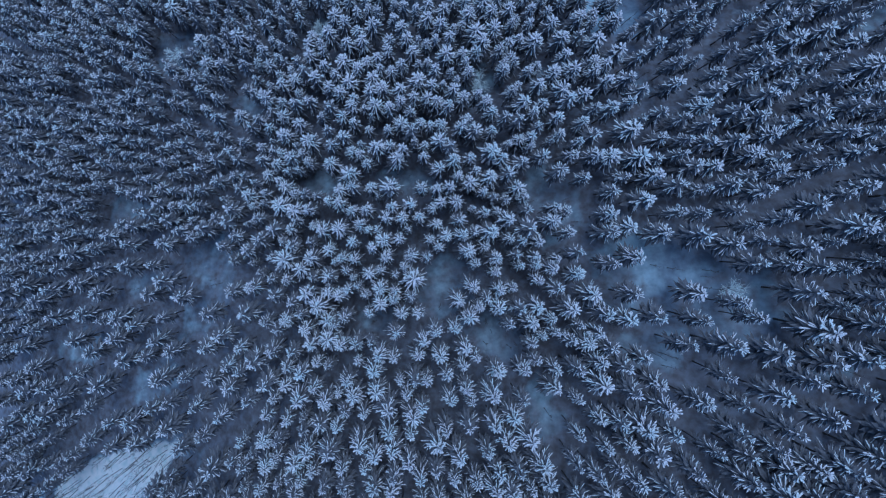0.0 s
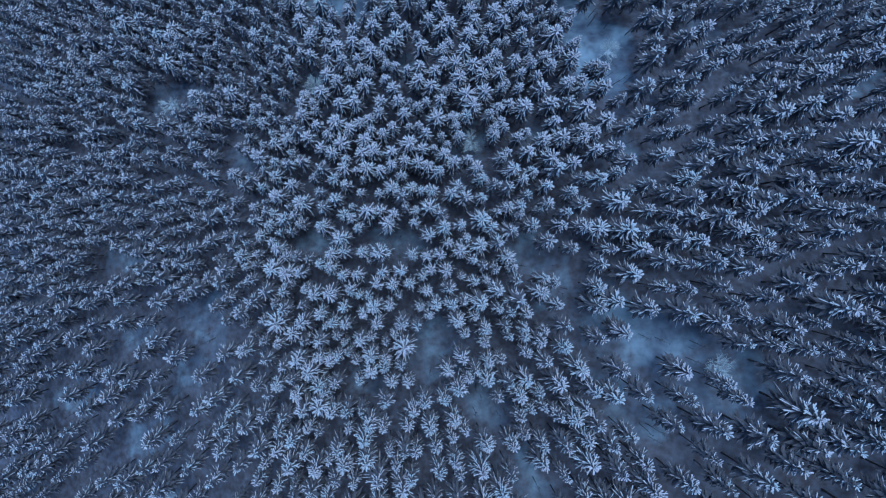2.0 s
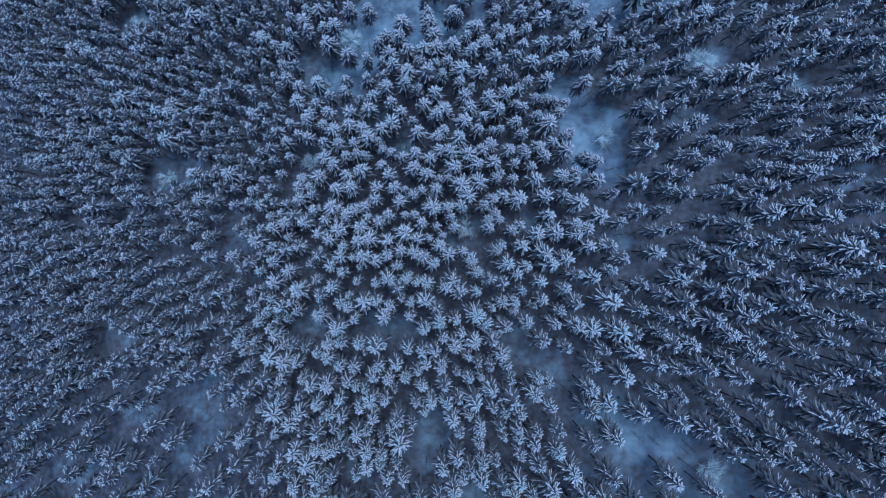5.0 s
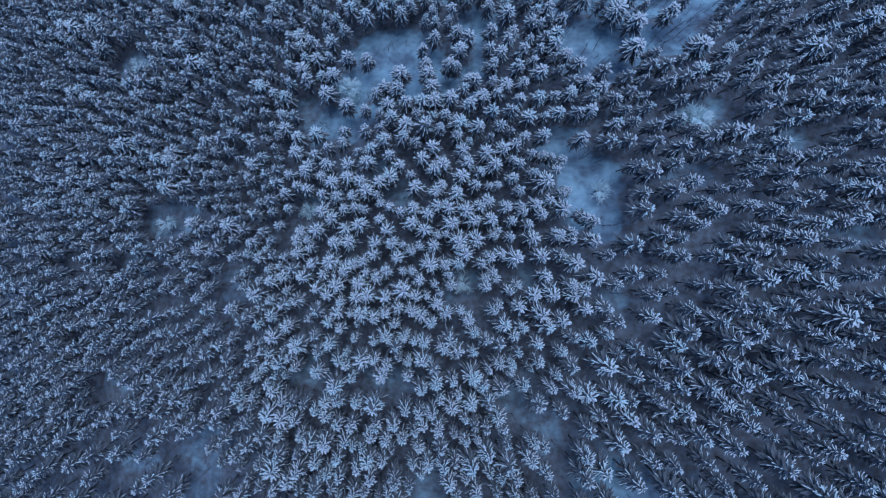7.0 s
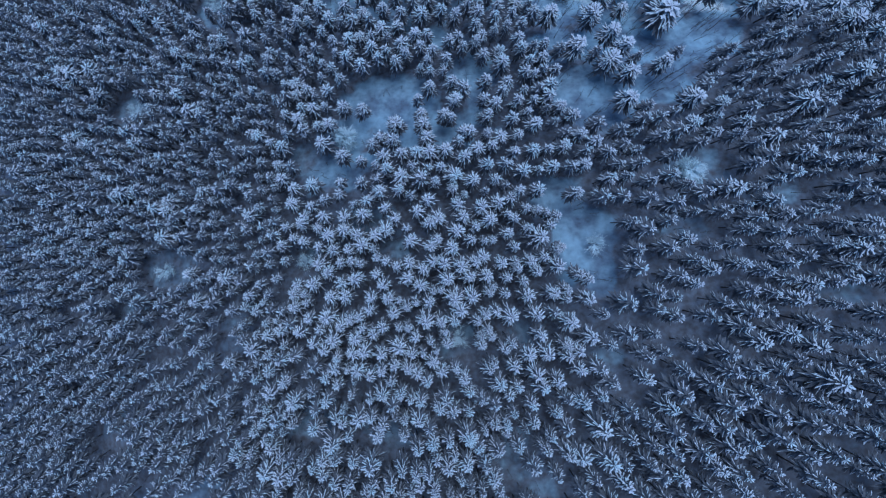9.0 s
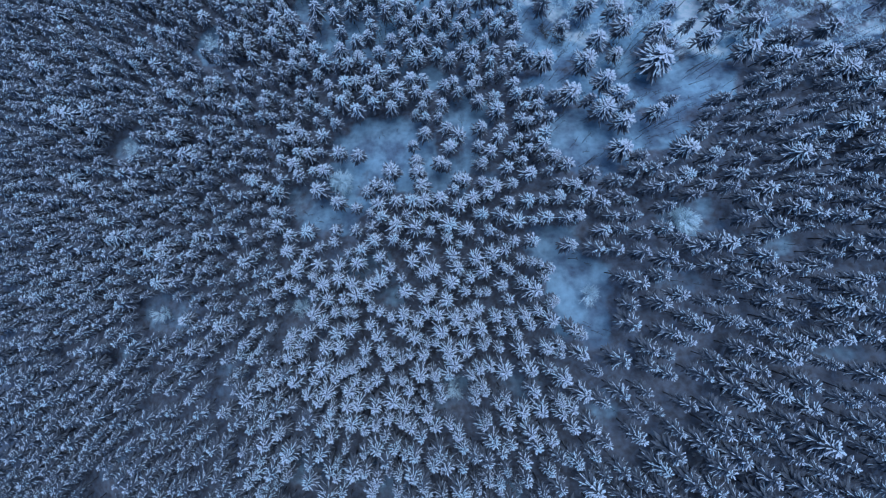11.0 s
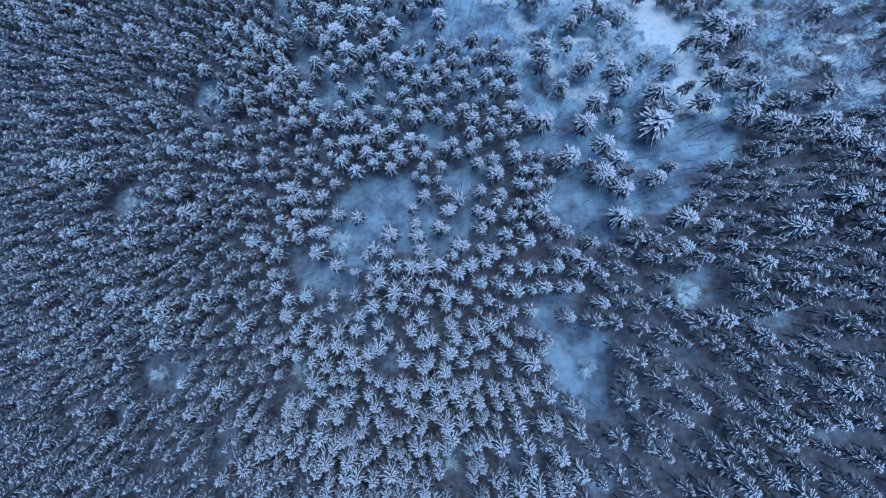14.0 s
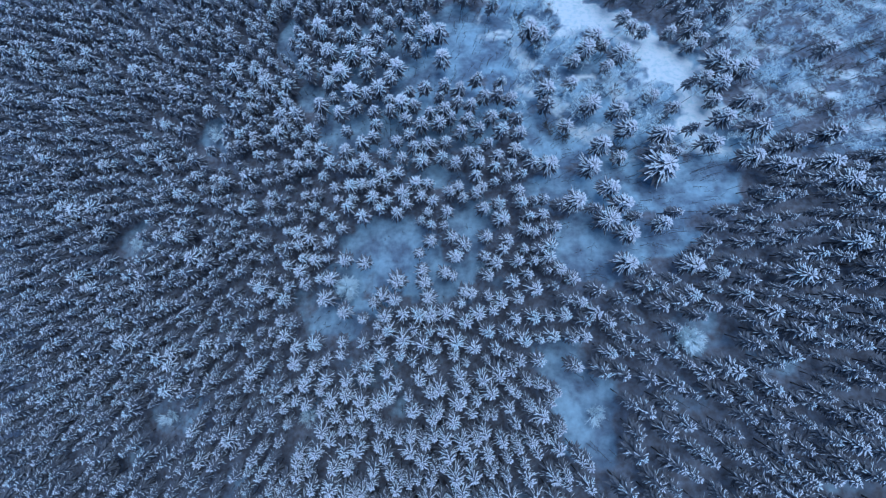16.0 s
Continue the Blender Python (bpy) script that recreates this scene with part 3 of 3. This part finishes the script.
def joined_wood(name, spots):
    rnd = random.Random(3)
    flat = []
    for parts in VARIANTS * 2 + THIN[:2] + LEAN:
        pts, tris, mats, base = [], [], [], 0
        for m, key in enumerate(("trunk", "crown", "snow_load")):
            v, f = parts[key]
            pts += [tuple(p) for p in v]
            tris += [(a + base, b + base, c + base) for a, b, c in f]
            mats += [m] * len(f)
            base += len(v)
        flat.append((np.array(pts), np.array(tris), np.array(mats)))
    P, T, M, base = [], [], [], 0
    for x, y, need in spots:
        need = min(need, 3.7)
        k = rnd.randrange(len(flat))
        if (x < -35 and y < 45) or rnd.random() < min(0.8, max((-14 - x) / 34, (x - 32) / 24)):  # thinner snow on the outer trees, also to build in the view's dimmer edges
            k = len(flat) - 1 - k % 3
        p, t, m = flat[k]
        a, size = rnd.uniform(0, math.tau), (0.84 + 0.06 * need / spread(x, y)) * rnd.uniform(0.92, 1.08)
        wide = size * rnd.uniform(0.74, 1.14) * (need / spread(x, y) / 3.0) ** 0.5 * min(1.12, spread(x, y)) * 0.95
        c, s = math.cos(a), math.sin(a)
        lean = rnd.uniform(-0.03, 0.03), rnd.uniform(-0.03, 0.03)
        q = np.empty_like(p)
        q[:, 0] = (c * p[:, 0] - s * p[:, 1]) * wide + x + lean[0] * p[:, 2]
        q[:, 1] = (s * p[:, 0] + c * p[:, 1]) * wide + y + lean[1] * p[:, 2]
        q[:, 2] = p[:, 2] * size + ground_z(x, y)
        P.append(q), T.append(t + base), M.append(m)
        base += len(p)
    P, T, M = np.concatenate(P), np.concatenate(T), np.concatenate(M)
    me = bpy.data.meshes.new(name)
    me.vertices.add(len(P))
    me.vertices.foreach_set("co", P.ravel())
    me.loops.add(T.size)
    me.loops.foreach_set("vertex_index", T.ravel())
    me.polygons.add(len(T))
    me.polygons.foreach_set("loop_start", np.arange(0, T.size, 3))
    me.polygons.foreach_set("material_index", M)
    me.polygons.foreach_set("use_smooth", M == 2)
    for m in (BARK, NEEDLES, SNOW):
        me.materials.append(m)
    me.update(calc_edges=True)
    return new(name, me)


tagged(joined_wood("spruce_wood", wood), "dense spruce wood laden with snow on the hillside", "forest", kind="stuff")

# ---------- leafless trees and saplings ----------


def stick(v, f, p, q, r0, r1, n=3):
    """A tapered rod from p to q."""
    d = (q - p).normalized()
    a = d.orthogonal().normalized()
    b = d.cross(a)
    i = len(v)
    for c, r in ((p, r0), (q, r1)):
        v.extend(tuple(c + (a * math.cos(k * math.tau / n) + b * math.sin(k * math.tau / n)) * r) for k in range(n))
    for k in range(n):
        x, y = i + k, i + (k + 1) % n
        f.append((x, y, y + n, x + n))


def leafless_meshes(seed, height, limbs, twigs, spread, girth, twig_material, twig=0.03):
    """Trunk and branches of a leafless tree."""
    rnd = random.Random(seed)
    tv, tf, bv, bf = [], [], [], []
    spine = [Vector((0, 0, -0.4))]
    for k in range(1, 5):
        spine.append(Vector((rnd.uniform(-0.008, 0.008) * height, rnd.uniform(-0.008, 0.008) * height, height * k / 4)))
    for k in range(4):
        stick(tv, tf, spine[k], spine[k + 1], girth * (1 - k / 4.3), girth * (1 - (k + 1) / 4.3), 5)
    for _ in range(limbs):
        u = rnd.uniform(0.35, 0.95)
        k = min(3, int(u * 4))
        p = spine[k].lerp(spine[k + 1], u * 4 - k)
        a = rnd.uniform(0, math.tau)
        length = spread * rnd.uniform(0.6, 1.15) * (1.25 - 0.6 * u)
        q = p + Vector((math.cos(a) * length, math.sin(a) * length, length * rnd.uniform(0.4, 1.0)))
        stick(bv, bf, p, q, max(girth * 0.38, twig), max(girth * 0.16, twig))
        for _ in range(twigs):
            s = rnd.uniform(0.3, 1.0)
            o = p.lerp(q, s)
            g = a + rnd.uniform(-1.3, 1.3)
            m = length * rnd.uniform(0.25, 0.55)
            stick(bv, bf, o, o + Vector((math.cos(g) * m, math.sin(g) * m, m * rnd.uniform(0.0, 0.8))), twig, twig * 0.6)
    out = {}
    for name, v, f, m in (("trunk", tv, tf, BARK), ("twig_crown", bv, bf, twig_material)):
        me = bpy.data.meshes.new(name)
        me.from_pydata([tuple(p) for p in v], [], f)
        me.materials.append(m)
        out[name] = me
    return out


def leafless(name, meshes, x, y, size, lean, label, category, group):
    rnd = random.Random(int(x * 57 + y * 311))
    ob = tagged(new(name), label, category, group)
    ob.matrix_world = pose(x, y, ground_z(x, y) - 0.1, rnd.uniform(-lean, lean), rnd.uniform(-lean, lean), rnd.uniform(0, 360)) @ Matrix.Scale(size, 4)
    for key, me in meshes.items():
        child = new(key, me)
        child.parent = ob
        if key == "twig_crown":
            tagged(child, kind="stuff")
    return ob


GREY_BUSH = [leafless_meshes(75 + k, 6.0, 30, 14, 2.5, 0.08, FROST, 0.035) for k in range(3)]
FROSTED = [leafless_meshes(70 + k, 6.0, 70, 18, 2.5, 0.11, FROST, 0.055) for k in range(3)]
SAPLING = [leafless_meshes(80 + k, 10.0, 7, 2, 0.5, 0.085, BARK, 0.03) for k in range(4)]
BIRCH = [leafless_meshes(90 + k, 13.0, 16, 10, 2.4, 0.11, FROST, 0.04) for k in range(3)]
for k, (x, y) in enumerate(BUSHES):
    white = k in (0, 1)
    leafless("frosted_bush", (FROSTED if white else GREY_BUSH)[k % 3], x, y, 1.2 if white else 0.95, 3,
             "leafless bush thickly white with hoar frost" if white else "leafless grey bush in a forest gap", "bush", "frosted bushes")
rnd = random.Random(21)
spots = []
while len(spots) < 210:
    cx, cy, ax, ay, turn = rnd.choice(SOUTH + MIDDLE + NORTH * 2 + BARE_SNOW[-1:] * 2 + SPARSE[1:2] * 14)
    a, r = rnd.uniform(0, math.tau), math.sqrt(rnd.random()) * 0.95
    c, s = math.cos(radians(turn)), math.sin(radians(turn))
    u, v = ax * r * math.cos(a), ay * r * math.sin(a)
    x, y = cx + c * u - s * v, cy + s * u + c * v
    if inside(x, y, BARE_SNOW[:-1]) < -0.1 and free(x, y, 0.8):
        take(x, y, 0.8)
        spots.append((x, y))
while len(spots) < 280:  # slender poles over the field below the wood
    x, y = rnd.uniform(-105, -50), rnd.uniform(-76, -40)
    if inside(x, y, BARE_SNOW[-1:], 2.0) > 0 and free(x, y, 0.5):
        take(x, y, 0.5)
        spots.append((x, y))
for k, (x, y) in enumerate(spots):
    leafless("bare_sapling", SAPLING[k % 4], x, y, rnd.uniform(0.5, 1.0) if k < 210 else rnd.uniform(0.9, 1.4), 5, "thin dark leafless sapling in the snow", "sapling", "saplings in the clearings")
spots = []
while len(spots) < 240:
    x, y = rnd.uniform(36, 178), rnd.uniform(122, 192)
    if inside(x, y, VALLEY + NORTH[-2:]) > 0 and inside(x, y, BARE_SNOW) < -0.05 and free(x, y, 2.0):
        take(x, y, 2.0)
        spots.append((x, y))
for k, (x, y) in enumerate(spots):
    leafless("birch_tree", BIRCH[k % 3], x, y, rnd.uniform(0.7, 1.1), 5, "leafless birch with frosted twigs in the valley", "birch tree", "birches of the valley")


def pole_wood():
    """Slender leafless poles too many to count, over the valley and the openings beside it."""
    rnd = random.Random(33)
    v, f, n = [], [], 0
    while n < 760:
        x, y = rnd.uniform(-4, 178), rnd.uniform(86, 194)
        if n >= 650:  # the field below the lower edge of the wood
            x, y = rnd.uniform(-105, -46), rnd.uniform(-76, -38)
            if inside(x, y, BARE_SNOW[-1:], 1.5) < 0:
                continue
        elif max(inside(x, y, VALLEY), inside(x, y, [q for q in NORTH if q[0] > 12 and q[1] > 90] + SPARSE[:1])) < 0.02 or inside(x, y, BARE_SNOW) > -0.05:
            continue
        if n < 650 and (noise.noise((x / 9, y / 9, 6)) < -0.15 or not free(x, y, 0.6)):
            continue
        n += 1
        h, tilt = rnd.uniform(4, 11), Vector((rnd.uniform(-0.1, 0.1), rnd.uniform(-0.1, 0.1), 1))
        p = Vector((x, y, ground_z(x, y) - 0.2))
        girth = 0.0075 * h
        stick(v, f, p, p + tilt * h * 0.6, girth, girth * 0.6, 4)
        stick(v, f, p + tilt * h * 0.6, p + tilt * h + Vector((rnd.uniform(-0.3, 0.3), rnd.uniform(-0.3, 0.3), 0)), girth * 0.6, 0.02, 4)
        for _ in range(5):
            o = p + tilt * h * rnd.uniform(0.4, 0.9)
            a, m = rnd.uniform(0, math.tau), h * rnd.uniform(0.08, 0.16)
            stick(v, f, o, o + Vector((math.cos(a) * m, math.sin(a) * m, m * 1.4)), 0.035, 0.02)
    me = bpy.data.meshes.new("pole_wood")
    me.from_pydata([tuple(q) for q in v], [], f)
    me.materials.append(BARK)
    return tagged(new("pole_wood", me), "slender dark leafless young trees over snowy open ground", "young trees", kind="stuff")


pole_wood()
THICKET = [leafless_meshes(110 + k, 2.4, 22, 8, 1.9, 0.05, BARK, 0.03) for k in range(3)]
spots = []
while len(spots) < 70:
    x, y = rnd.uniform(36, 178), rnd.uniform(112, 192)
    if inside(x, y, VALLEY) > 0.02 and inside(x, y, BARE_SNOW) < 0 and noise.noise((x / 11, y / 11, 3)) > -0.05 and free(x, y, 2.2):
        take(x, y, 2.2)
        spots.append((x, y))
for k, (x, y) in enumerate(spots):
    leafless("brush_thicket", THICKET[k % 3], x, y, rnd.uniform(0.8, 1.5), 3, "low dark leafless brush poking out of the valley snow", "bush", "thickets of the valley")
